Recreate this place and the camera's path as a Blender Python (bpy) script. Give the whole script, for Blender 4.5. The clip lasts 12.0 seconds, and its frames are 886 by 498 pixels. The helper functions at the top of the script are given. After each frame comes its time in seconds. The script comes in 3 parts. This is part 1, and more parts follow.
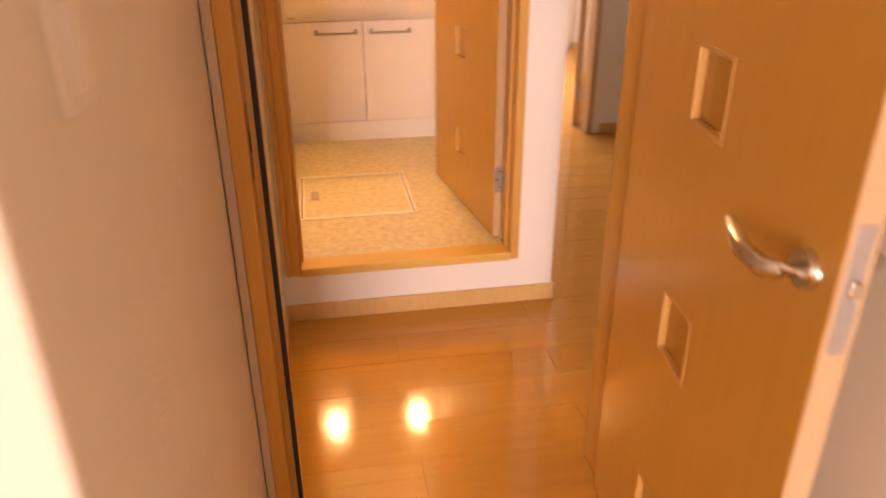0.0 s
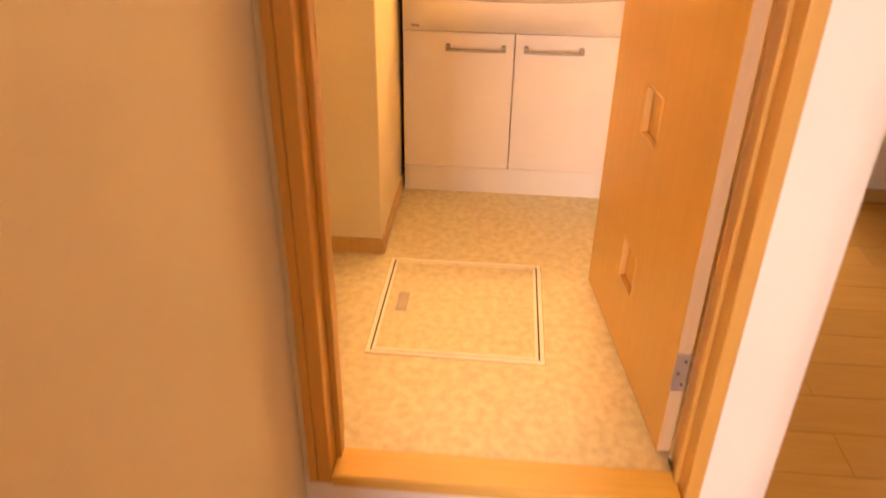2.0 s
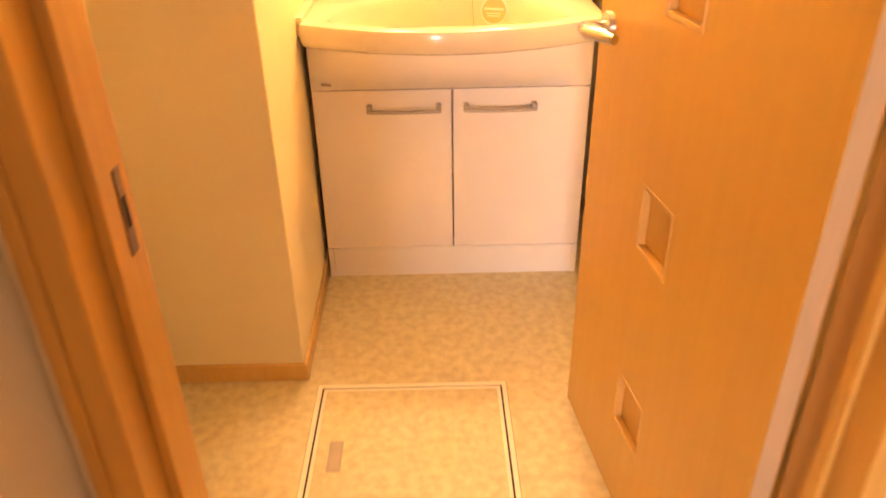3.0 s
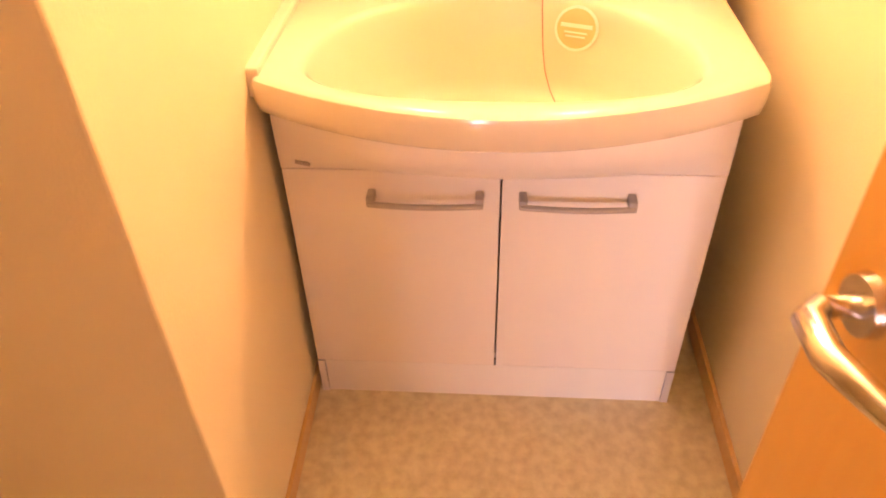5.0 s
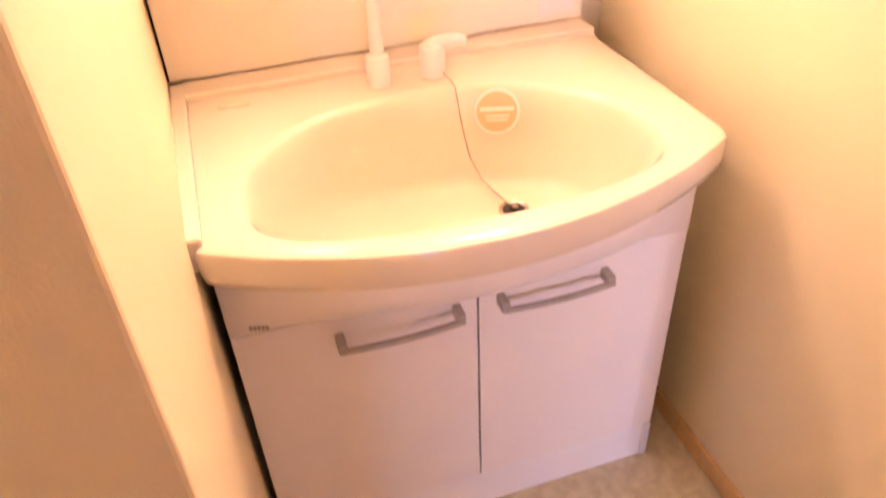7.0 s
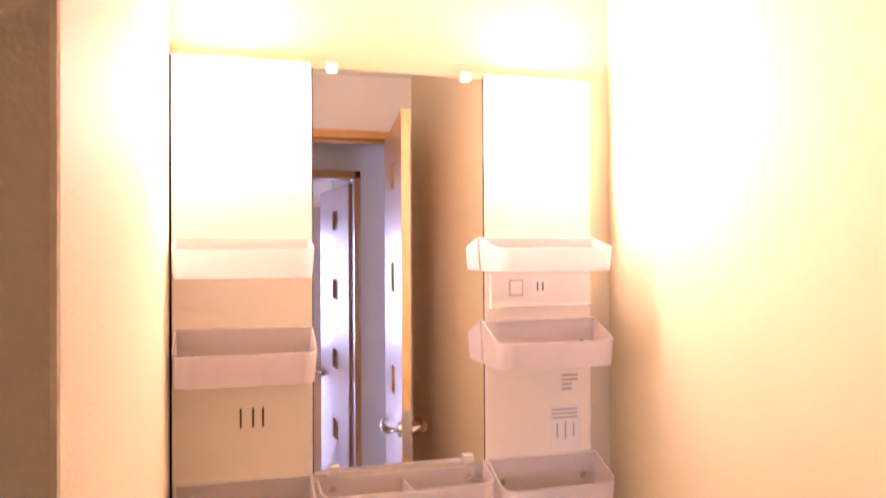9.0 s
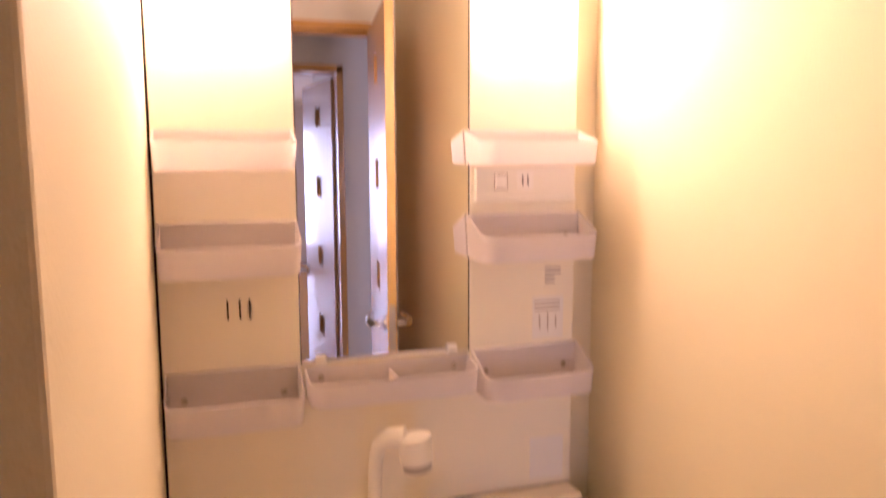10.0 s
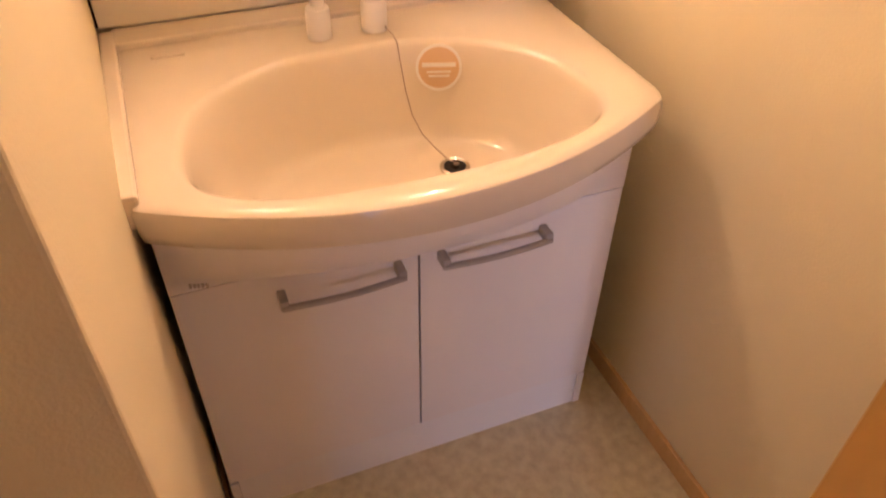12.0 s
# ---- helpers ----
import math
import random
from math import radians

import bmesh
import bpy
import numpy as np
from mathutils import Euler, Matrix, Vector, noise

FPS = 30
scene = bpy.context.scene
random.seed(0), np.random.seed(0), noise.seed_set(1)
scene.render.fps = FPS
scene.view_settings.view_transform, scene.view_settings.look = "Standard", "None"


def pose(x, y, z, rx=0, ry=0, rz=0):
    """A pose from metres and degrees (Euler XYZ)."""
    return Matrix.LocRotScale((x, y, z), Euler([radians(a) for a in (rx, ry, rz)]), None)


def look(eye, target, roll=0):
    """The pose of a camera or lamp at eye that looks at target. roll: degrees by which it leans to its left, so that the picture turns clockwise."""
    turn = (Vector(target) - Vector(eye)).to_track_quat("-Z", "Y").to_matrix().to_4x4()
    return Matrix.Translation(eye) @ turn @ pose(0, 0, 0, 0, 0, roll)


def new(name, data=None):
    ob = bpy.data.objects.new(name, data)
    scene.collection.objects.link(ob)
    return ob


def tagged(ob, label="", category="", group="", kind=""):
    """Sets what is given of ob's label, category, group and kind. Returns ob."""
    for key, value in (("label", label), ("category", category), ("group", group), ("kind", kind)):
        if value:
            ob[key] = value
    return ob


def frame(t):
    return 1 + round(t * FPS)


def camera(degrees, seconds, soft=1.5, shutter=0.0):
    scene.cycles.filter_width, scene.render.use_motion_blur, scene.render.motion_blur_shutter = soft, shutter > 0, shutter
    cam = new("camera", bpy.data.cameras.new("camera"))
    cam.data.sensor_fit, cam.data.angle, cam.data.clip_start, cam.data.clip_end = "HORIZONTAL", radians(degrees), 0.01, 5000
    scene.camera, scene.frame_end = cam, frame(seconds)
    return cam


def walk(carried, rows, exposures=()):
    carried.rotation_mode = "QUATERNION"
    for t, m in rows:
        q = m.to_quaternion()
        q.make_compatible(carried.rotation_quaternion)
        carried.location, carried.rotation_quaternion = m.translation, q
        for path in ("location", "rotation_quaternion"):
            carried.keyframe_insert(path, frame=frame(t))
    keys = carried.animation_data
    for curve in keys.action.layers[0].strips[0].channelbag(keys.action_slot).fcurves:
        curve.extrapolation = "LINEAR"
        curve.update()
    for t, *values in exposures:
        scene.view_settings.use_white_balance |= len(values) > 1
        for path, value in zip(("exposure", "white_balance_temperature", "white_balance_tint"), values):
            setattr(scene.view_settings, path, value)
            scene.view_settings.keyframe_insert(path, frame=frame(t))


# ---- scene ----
cam = camera(62.1, 12.0, 1.7, 0.5)
PATH = [
    (0, (-0.037, -0.324, 1.328), (0.272, 1.45, 0.458), -0.2),
    (0.2, (0.046, -0.184, 1.331), (0.223, 1.597, 0.439), 0.0),
    (0.5, (0.091, -0.048, 1.369), (0.115, 1.731, 0.455), 0.6),
    (1, (0.104, 0.27, 1.364), (0.148, 2.048, 0.448), 1.2),
    (1.5, (0.111, 0.546, 1.351), (0.115, 2.274, 0.344), 0.4),
    (2, (0.183, 0.832, 1.381), (0.042, 2.559, 0.382), 0.9),
    (2.5, (0.177, 1.128, 1.38), (0.142, 2.869, 0.398), 0.8),
    (3, (0.168, 1.389, 1.4), (0.178, 3.12, 0.398), -1.1),
    (3.5, (0.244, 1.648, 1.393), (0.067, 3.369, 0.39), -0.4),
    (5.5, (0.127, 2.398, 1.5), (0.067, 3.896, 0.177), -2.2),
    (6, (0.03, 2.466, 1.504), (0.206, 3.967, 0.194), -3.0),
    (6.5, (-0.062, 2.479, 1.501), (0.324, 3.944, 0.196), -2.8),
    (7, (-0.088, 2.482, 1.506), (0.367, 4.015, 0.306), -2.9),
    (7.5, (-0.097, 2.514, 1.593), (0.379, 4.214, 0.654), 1.0),
    (9.5, (-0.095, 2.428, 1.682), (0.472, 4.342, 1.809), -0.7),
    (10, (-0.094, 2.446, 1.669), (0.506, 4.337, 1.416), -0.2),
    (10.5, (-0.089, 2.45, 1.616), (0.546, 4.26, 1.051), -0.5),
    (11, (-0.082, 2.464, 1.582), (0.522, 4.131, 0.657), -0.5),
    (11.5, (-0.082, 2.474, 1.542), (0.517, 3.976, 0.364), 0.2),
    (12, (-0.089, 2.481, 1.523), (0.486, 3.878, 0.213), 1.0),
]
EXPOSURES = [(0.0, 1.42, 10300, 29), (0.5, 1.6, 10300, 28), (1.0, 1.7, 10500, 27), (1.5, 1.7, 10500, 27), (2.5, 1.66, 11000, 26), (3.5, 1.74, 10700, 27), (5.5, 1.52, 7500, 42), (6.5, 1.5, 6250, 41),
             (7.5, 1.25, 5600, 36), (9.5, 0.13, 5250, 37), (10.0, 0.06, 5500, 33), (10.5, 0.14, 5900, 31), (11.0, 0.18, 6000, 30), (12.0, 0.45, 5950, 28)]
walk(cam, [(t, look(eye, target, roll)) for t, eye, target, roll in PATH], EXPOSURES)
ROOM_W, FAR_W, LAMP_E = 74.0, 24.0, 102.0


# ---- world and large lights ----
world = bpy.data.worlds.new("sky")
scene.world = world
world.use_nodes = True
wn = world.node_tree.nodes
sky = wn.new("ShaderNodeTexSky")
sky.sky_type, sky.sun_disc, sky.sun_elevation, sky.sun_rotation = "NISHITA", False, radians(40), radians(150)
world.node_tree.links.new(sky.outputs[0], wn["Background"].inputs[0])
wn["Background"].inputs[1].default_value = 0.12


def area(name, m, sx, sy, watts, colour):
    """An area lamp that stands in a window's opening."""
    d = bpy.data.lights.new(name, "AREA")
    d.shape, d.size, d.size_y, d.energy, d.color = "RECTANGLE", sx, sy, watts, colour
    d.spread = radians(130)
    ob = new(name, d)
    ob.matrix_world = m
    return tagged(ob, kind="structure")


DAY = (0.82, 0.83, 1.0)
area("window_light_room", look((-1.20, -6.42, 1.15), (-0.45, 0.0, 0.8)), 1.30, 1.75, ROOM_W, DAY)
area("window_light_far", look((1.35, 6.47, 1.35), (1.3, 0.0, 0.9)), 1.0, 1.2, FAR_W, DAY)


# ---- materials ----
def mat(name, base, rough=0.5, metal=0.0, second=None, scale=8.0, detail=4.0, bump=0.0, bump_scale=200.0, stretch=(1, 1, 1),
        coat=0.0, emit=None, rough_var=0.0, spec=0.5, per_piece=0.0, transmission=0.0, contrast=(0.35, 0.65)):
    m = bpy.data.materials.new(name)
    m.use_nodes = True
    nt = m.node_tree
    b = nt.nodes["Principled BSDF"]
    b.inputs["Base Color"].default_value = (*base, 1)
    b.inputs["Roughness"].default_value = rough
    b.inputs["Metallic"].default_value = metal
    b.inputs["Specular IOR Level"].default_value = spec
    b.inputs["Coat Weight"].default_value = coat
    b.inputs["Coat Roughness"].default_value = 0.06
    b.inputs["Transmission Weight"].default_value = transmission
    co = nt.nodes.new("ShaderNodeTexCoord")
    mp = nt.nodes.new("ShaderNodeMapping")
    mp.inputs["Scale"].default_value = stretch
    nt.links.new(co.outputs["Object"], mp.inputs[0])
    if second:
        n = nt.nodes.new("ShaderNodeTexNoise")
        n.inputs["Scale"].default_value, n.inputs["Detail"].default_value = scale, detail
        nt.links.new(mp.outputs[0], n.inputs["Vector"])
        r = nt.nodes.new("ShaderNodeMapRange")
        r.inputs[1].default_value, r.inputs[2].default_value = contrast
        nt.links.new(n.outputs["Fac"], r.inputs[0])
        x = nt.nodes.new("ShaderNodeMix")
        x.data_type = "RGBA"
        x.inputs["A"].default_value, x.inputs["B"].default_value = (*base, 1), (*second, 1)
        nt.links.new(r.outputs[0], x.inputs["Factor"])
        out = x.outputs["Result"]
        if per_piece:
            info = nt.nodes.new("ShaderNodeObjectInfo")
            pr = nt.nodes.new("ShaderNodeMapRange")
            pr.inputs[3].default_value, pr.inputs[4].default_value = 1 - per_piece, 1 + per_piece
            nt.links.new(info.outputs["Random"], pr.inputs[0])
            hs = nt.nodes.new("ShaderNodeHueSaturation")
            nt.links.new(pr.outputs[0], hs.inputs["Value"])
            nt.links.new(out, hs.inputs["Color"])
            out = hs.outputs[0]
        nt.links.new(out, b.inputs["Base Color"])
        if rough_var:
            rr = nt.nodes.new("ShaderNodeMapRange")
            rr.inputs[3].default_value, rr.inputs[4].default_value = rough - rough_var, rough + rough_var
            nt.links.new(n.outputs["Fac"], rr.inputs[0])
            nt.links.new(rr.outputs[0], b.inputs["Roughness"])
    if bump:
        n2 = nt.nodes.new("ShaderNodeTexNoise")
        n2.inputs["Scale"].default_value, n2.inputs["Detail"].default_value = bump_scale, 3
        nt.links.new(mp.outputs[0], n2.inputs["Vector"])
        bp = nt.nodes.new("ShaderNodeBump")
        bp.inputs["Strength"].default_value, bp.inputs["Distance"].default_value = bump, 0.002
        nt.links.new(n2.outputs["Fac"], bp.inputs["Height"])
        nt.links.new(bp.outputs[0], b.inputs["Normal"])
    if emit:
        b.inputs["Emission Color"].default_value = (*emit[0], 1)
        b.inputs["Emission Strength"].default_value = emit[1]
    return m


WALL = mat("cream_wallpaper", (0.885, 0.79, 0.56), 0.7, second=(0.865, 0.77, 0.54), scale=3, bump=0.28, bump_scale=230)
WALL_ROOM = mat("beige_wallpaper", (0.82, 0.77, 0.67), 0.75, second=(0.79, 0.74, 0.64), scale=3, bump=0.5, bump_scale=170)
WALL_HALL = mat("white_wallpaper", (0.86, 0.83, 0.79), 0.75, second=(0.83, 0.80, 0.76), scale=3, bump=0.5, bump_scale=170)
CEIL = mat("ceiling_paper", (0.92, 0.90, 0.86), 0.8, second=(0.90, 0.88, 0.84), scale=4, bump=0.25, bump_scale=120)
OAK = mat("honey_veneer", (0.65, 0.35, 0.08), 0.36, second=(0.63, 0.336, 0.075), scale=9, stretch=(6, 6, 0.35), bump=0.05, bump_scale=60, coat=0.25, rough_var=0.06)
OAK_TRIM = mat("honey_trim", (0.71, 0.46, 0.20), 0.4, second=(0.67, 0.42, 0.175), scale=18, stretch=(4, 4, 1), bump=0.06, bump_scale=80, coat=0.2)
OAK_FRAME = mat("honey_frame", (0.66, 0.365, 0.10), 0.42, second=(0.62, 0.335, 0.09), scale=14, stretch=(5, 5, 0.5), bump=0.06, bump_scale=80, coat=0.15)
PALE = mat("pale_edge_banding", (0.60, 0.49, 0.39), 0.4, second=(0.56, 0.45, 0.35), scale=20, stretch=(4, 4, 0.4))
BAND = mat("tan_edge_banding", (0.62, 0.44, 0.265), 0.45, second=(0.58, 0.40, 0.24), scale=20, stretch=(4, 4, 0.4))
OAK_EDGE = mat("pale_door_edge", (0.76, 0.53, 0.21), 0.42, second=(0.71, 0.48, 0.18), scale=20, stretch=(4, 4, 0.4))
INSET = mat("pale_inset_moulding", (0.67, 0.385, 0.125), 0.38, second=(0.63, 0.35, 0.11), scale=25, coat=0.15)
PLANK = mat("glossy_floorboard", (0.67, 0.345, 0.085), 0.08, second=(0.63, 0.315, 0.075), scale=7, detail=6, stretch=(0.5, 7, 7), bump=0.03, bump_scale=40, coat=0.1, rough_var=0.02, spec=0.27, per_piece=0.05)
JOINT = mat("dark_joint", (0.36, 0.19, 0.07), 0.6, second=(0.30, 0.155, 0.055), scale=30)
VINYL = mat("mottled_vinyl", (0.76, 0.70, 0.51), 0.42, second=(0.60, 0.53, 0.365), scale=44, detail=5, bump=0.10, bump_scale=90, rough_var=0.08, contrast=(0.32, 0.68))
SILL = mat("sill_wood", (0.76, 0.49, 0.14), 0.42, second=(0.71, 0.44, 0.12), scale=10, stretch=(0.5, 6, 6))
CERAMIC = mat("ivory_basin", (0.79, 0.70, 0.565), 0.16, second=(0.77, 0.68, 0.545), scale=3, coat=0.3)
CABINET = mat("white_laminate", (0.92, 0.86, 0.82), 0.32, second=(0.905, 0.845, 0.805), scale=4, bump=0.02, bump_scale=150)
KICK = mat("white_kick_board", (0.92, 0.89, 0.87), 0.4, second=(0.90, 0.87, 0.85), scale=6)
GREY = mat("grey_satin_handle", (0.47, 0.42, 0.375), 0.42, 0.2, second=(0.43, 0.385, 0.34), scale=30)
CHROME = mat("satin_chrome", (0.70, 0.66, 0.60), 0.22, 1.0, second=(0.62, 0.58, 0.53), scale=40)
# Near-black for rubber, slots and screws; also the painted shade beside the mirror cabinet.
DARK = mat("dark_parts_and_gap_shade", (0.025, 0.018, 0.012), 0.8, second=(0.02, 0.014, 0.01), scale=20)
PANEL = mat("white_panel", (0.92, 0.85, 0.69), 0.3, second=(0.905, 0.835, 0.675), scale=4, bump=0.015, bump_scale=120)
MIRROR = mat("mirror_silver", (0.92, 0.92, 0.92), 0.0, 1.0)
TRAY = mat("frosted_tray", (0.86, 0.80, 0.80), 0.45, second=(0.83, 0.77, 0.77), scale=6)
tn = TRAY.node_tree
tl, tm = tn.nodes.new("ShaderNodeBsdfTranslucent"), tn.nodes.new("ShaderNodeMixShader")
tl.inputs[0].default_value, tm.inputs[0].default_value = (0.92, 0.89, 0.89, 1), 0.6
tn.links.new(tn.nodes["Principled BSDF"].outputs[0], tm.inputs[1])
tn.links.new(tl.outputs[0], tm.inputs[2])
tn.links.new(tm.outputs[0], tn.nodes["Material Output"].inputs[0])
LAMP = mat("lamp_cover", (0.9, 0.85, 0.75), 0.4, emit=((1.0, 0.685, 0.41), LAMP_E))
IVORY = mat("ivory_plastic", (0.84, 0.80, 0.72), 0.35, second=(0.82, 0.78, 0.70), scale=12)
ALU = mat("cream_metal_frame", (0.93, 0.90, 0.82), 0.3, 0.0, second=(0.90, 0.87, 0.79), scale=30)
STICKER = mat("pale_sticker", (0.88, 0.85, 0.80), 0.5, second=(0.85, 0.82, 0.77), scale=10)
INK = mat("grey_ink", (0.52, 0.44, 0.38), 0.6, second=(0.47, 0.40, 0.34), scale=30)
GOLD = mat("orange_badge", (0.74, 0.52, 0.29), 0.4, second=(0.71, 0.49, 0.26), scale=30)
CORD = mat("plug_cord", (0.44, 0.33, 0.24), 0.45, 0.0, second=(0.36, 0.27, 0.20), scale=60)
BRONZE = mat("dull_bronze_plate", (0.30, 0.22, 0.16), 0.45, 0.6, second=(0.25, 0.18, 0.13), scale=40)
STEEL = mat("brushed_steel", (0.58, 0.56, 0.56), 0.42, 0.8, second=(0.52, 0.50, 0.50), scale=40)
GLASS = mat("window_glass", (1, 1, 1), 0.02, transmission=1.0)


# ---- mesh helpers ----
def box(bm, x0, y0, z0, x1, y1, z1, bevel=0.0, seg=2):
    vs = [bm.verts.new(c) for c in ((x0, y0, z0), (x1, y0, z0), (x1, y1, z0), (x0, y1, z0), (x0, y0, z1), (x1, y0, z1), (x1, y1, z1), (x0, y1, z1))]
    fs = [bm.faces.new([vs[i] for i in q]) for q in ((3, 2, 1, 0), (4, 5, 6, 7), (0, 1, 5, 4), (1, 2, 6, 5), (2, 3, 7, 6), (3, 0, 4, 7))]
    if bevel:
        es = list({e for f in fs for e in f.edges})
        bmesh.ops.bevel(bm, geom=es, offset=bevel, segments=seg, profile=0.5, affect="EDGES")
    return bm


def boxes(*dims, bevel=0.0):
    bm = bmesh.new()
    for d in dims:
        box(bm, *d, bevel=bevel)
    return bm


def cyl(bm, a, b, r0, r1=None, n=20):
    """A capped tube from a to b."""
    r1 = r0 if r1 is None else r1
    a, b = Vector(a), Vector(b)
    q = (b - a).to_track_quat("Z", "Y")
    rings = []
    for p, r in ((a, r0), (b, r1)):
        rings.append([bm.verts.new(p + q @ Vector((r * math.cos(i * math.tau / n), r * math.sin(i * math.tau / n), 0))) for i in range(n)])
    for i in range(n):
        bm.faces.new((rings[0][i], rings[0][(i + 1) % n], rings[1][(i + 1) % n], rings[1][i]))
    bm.faces.new(rings[0][::-1]), bm.faces.new(rings[1])
    return bm


def sweep(bm, pts, radii, n=14, flat=1.0):
    """A tube through pts, closed at both ends; flat squashes its section."""
    pts = [Vector(p) for p in pts]
    rings = []
    for i, p in enumerate(pts):
        t = (pts[min(i + 1, len(pts) - 1)] - pts[max(i - 1, 0)]).normalized()
        side = t.cross(Vector((0, 1, 0.001))).normalized()
        up = side.cross(t)
        r = radii[i] if isinstance(radii, (list, tuple)) else radii
        rings.append([bm.verts.new(p + side * (r * flat * math.cos(k * math.tau / n)) + up * (r * math.sin(k * math.tau / n))) for k in range(n)])
    for a, b in zip(rings, rings[1:]):
        for k in range(n):
            bm.faces.new((a[k], a[(k + 1) % n], b[(k + 1) % n], b[k]))
    bm.faces.new(rings[0][::-1]), bm.faces.new(rings[-1])
    return bm


def lathe(bm, centre, profile, n=32):
    """A turned shape about the z axis from (radius, z) pairs."""
    c = Vector(centre)
    rings = [[bm.verts.new(c + Vector((r * math.cos(i * math.tau / n), r * math.sin(i * math.tau / n), z))) for i in range(n)] for r, z in profile]
    for a, b in zip(rings, rings[1:]):
        for i in range(n):
            bm.faces.new((a[i], a[(i + 1) % n], b[(i + 1) % n], b[i]))
    bm.faces.new(rings[0][::-1]), bm.faces.new(rings[-1])
    return bm


def finish(bm, name, material, smooth=False):
    bmesh.ops.recalc_face_normals(bm, faces=bm.faces)
    me = bpy.data.meshes.new(name)
    bm.to_mesh(me)
    bm.free()
    me.materials.append(material)
    if smooth:
        me.shade_smooth()
        me.set_sharp_from_angle(angle=radians(40))
    return me


def part(name, bm, material, parent, label="", smooth=False):
    ob = new(name, finish(bm, name, material, smooth))
    ob.parent = parent
    return tagged(ob, label)


def thing(name, m, label, category, group=""):
    ob = new(name)
    ob.empty_display_size = 0.1
    ob.matrix_world = m
    return tagged(ob, label, category, group)


def structure(name, bm, material, label=""):
    return tagged(new(name, finish(bm, name, material)), label, kind="structure")


# ---- walls, ceilings and floors ----
H = 2.45
FW = 0.20          # washroom floor above the hall floor
structure("wall_entry", boxes((-2.0, 0.955, -0.05, -0.181, 1.09, H), (0.60, 0.955, -0.05, 2.35, 1.09, H), (-0.181, 0.955, 2.15, 0.60, 1.09, H)), WALL_HALL, "cream papered wall with the room doorway")
structure("wall_room_side", boxes((-0.37, 0.075, -0.05, -0.210, 0.955, H), bevel=0.006), WALL_ROOM, "cream papered wall end beside the room door")
structure("wall_room_nib", boxes((0.672, -0.45, -0.05, 0.80, 0.955, H), bevel=0.003), WALL_ROOM, "cream papered wall behind the open room door")
structure("wall_hall_west", boxes((-0.33, 1.09, -0.05, -0.192, 1.917, H)), WALL, "cream embossed papered hall wall")
structure("wall_step_side", boxes((-0.33, 1.917, 0.176, -0.160, 2.03, H)), WALL, "cream papered wall beside the washroom door frame")
structure("wall_step", boxes((-0.33, 1.917, -0.05, -0.160, 2.03, 0.176), (0.619, 1.917, -0.05, 0.748, 2.03, H), (-0.160, 1.917, -0.05, 0.619, 2.03, 0.176),
                             (-0.160, 1.917, 2.215, 0.619, 2.03, H)), WALL_HALL, "white papered wall with a raised washroom doorway")
structure("wall_washroom_south", boxes((-1.1, 1.917, 0.1, -0.33, 2.03, H)), WALL)
structure("wall_washroom_west", boxes((-1.1, 2.03, 0.1, -1.0, 2.831, H)), WALL)
structure("wall_washroom_east", boxes((0.679, 2.03, 0.1, 0.748, 3.95, H)), WALL, "cream embossed papered washroom wall")
def skew(bm):
    """The nib's side runs a little out of square."""
    for v in bm.verts:
        if v.co.x > -0.6:
            v.co.x -= 0.018 * (v.co.y - 2.83)
    return bm


structure("wall_nib", skew(boxes((-1.1, 2.831, 0.1, -0.172, 3.83, H), bevel=0.004)), WALL, "cream embossed papered wall nib beside the basin")
structure("wall_washroom_north", boxes((-1.1, 3.83, 0.1, 0.679, 3.95, H)), WALL, "cream papered wall behind the mirror cabinet")
structure("wall_corridor_east", boxes((1.67, 1.09, -0.05, 1.79, 3.05, H), bevel=0.003), WALL_HALL, "white papered corridor wall")
structure("wall_corridor_north", boxes((1.61, 3.83, -0.05, 3.1, 3.95, H), (0.685, 3.83 + 0.12, -0.05, 0.86, 4.07, H), (0.757, 3.83, 2.1, 1.61, 3.95, H)), WALL_HALL)
structure("wall_passage", boxes((1.79, 2.95, -0.05, 3.1, 3.05, H), (3.0, 3.05, -0.05, 3.1, 3.83, H)), WALL_HALL)
structure("wall_far_room", boxes((2.42, 3.95, -0.05, 2.52, 6.6, H), (0.585, 4.07, -0.05, 0.685, 6.6, H), (0.585, 6.5, -0.05, 0.85, 6.6, H), (1.85, 6.5, -0.05, 2.52, 6.6, H),
                                 (0.85, 6.5, -0.05, 1.85, 6.6, 0.75), (0.85, 6.5, 1.95, 1.85, 6.6, H)), WALL_HALL)
structure("wall_room", boxes((-2.1, -6.5, -0.05, -2.0, 1.09, H), (2.35, -6.5, -0.05, 2.45, 1.09, H), (-2.1, -6.6, -0.05, -1.90, -6.5, H), (-0.50, -6.6, -0.05, 2.45, -6.5, H),
                             (-1.90, -6.6, -0.05, -0.50, -6.5, 0.25), (-1.90, -6.6, 2.05, -0.50, -6.5, H)), WALL_HALL)
structure("ceiling", boxes((-2.1, -6.6, H, 3.1, 6.6, H + 0.1)), CEIL, "white papered ceiling")
structure("washroom_floor", boxes((-1.0, 2.03, 0.1, 0.679, 3.83, FW), (-0.13, 1.986, 0.17, 0.58, 2.03, FW)), VINYL, "beige mottled vinyl washroom floor")
floor = structure("floor", boxes((-2.0, -6.5, -0.05, 3.1, 6.6, -0.004)), JOINT, "glossy honey-coloured wooden floor")
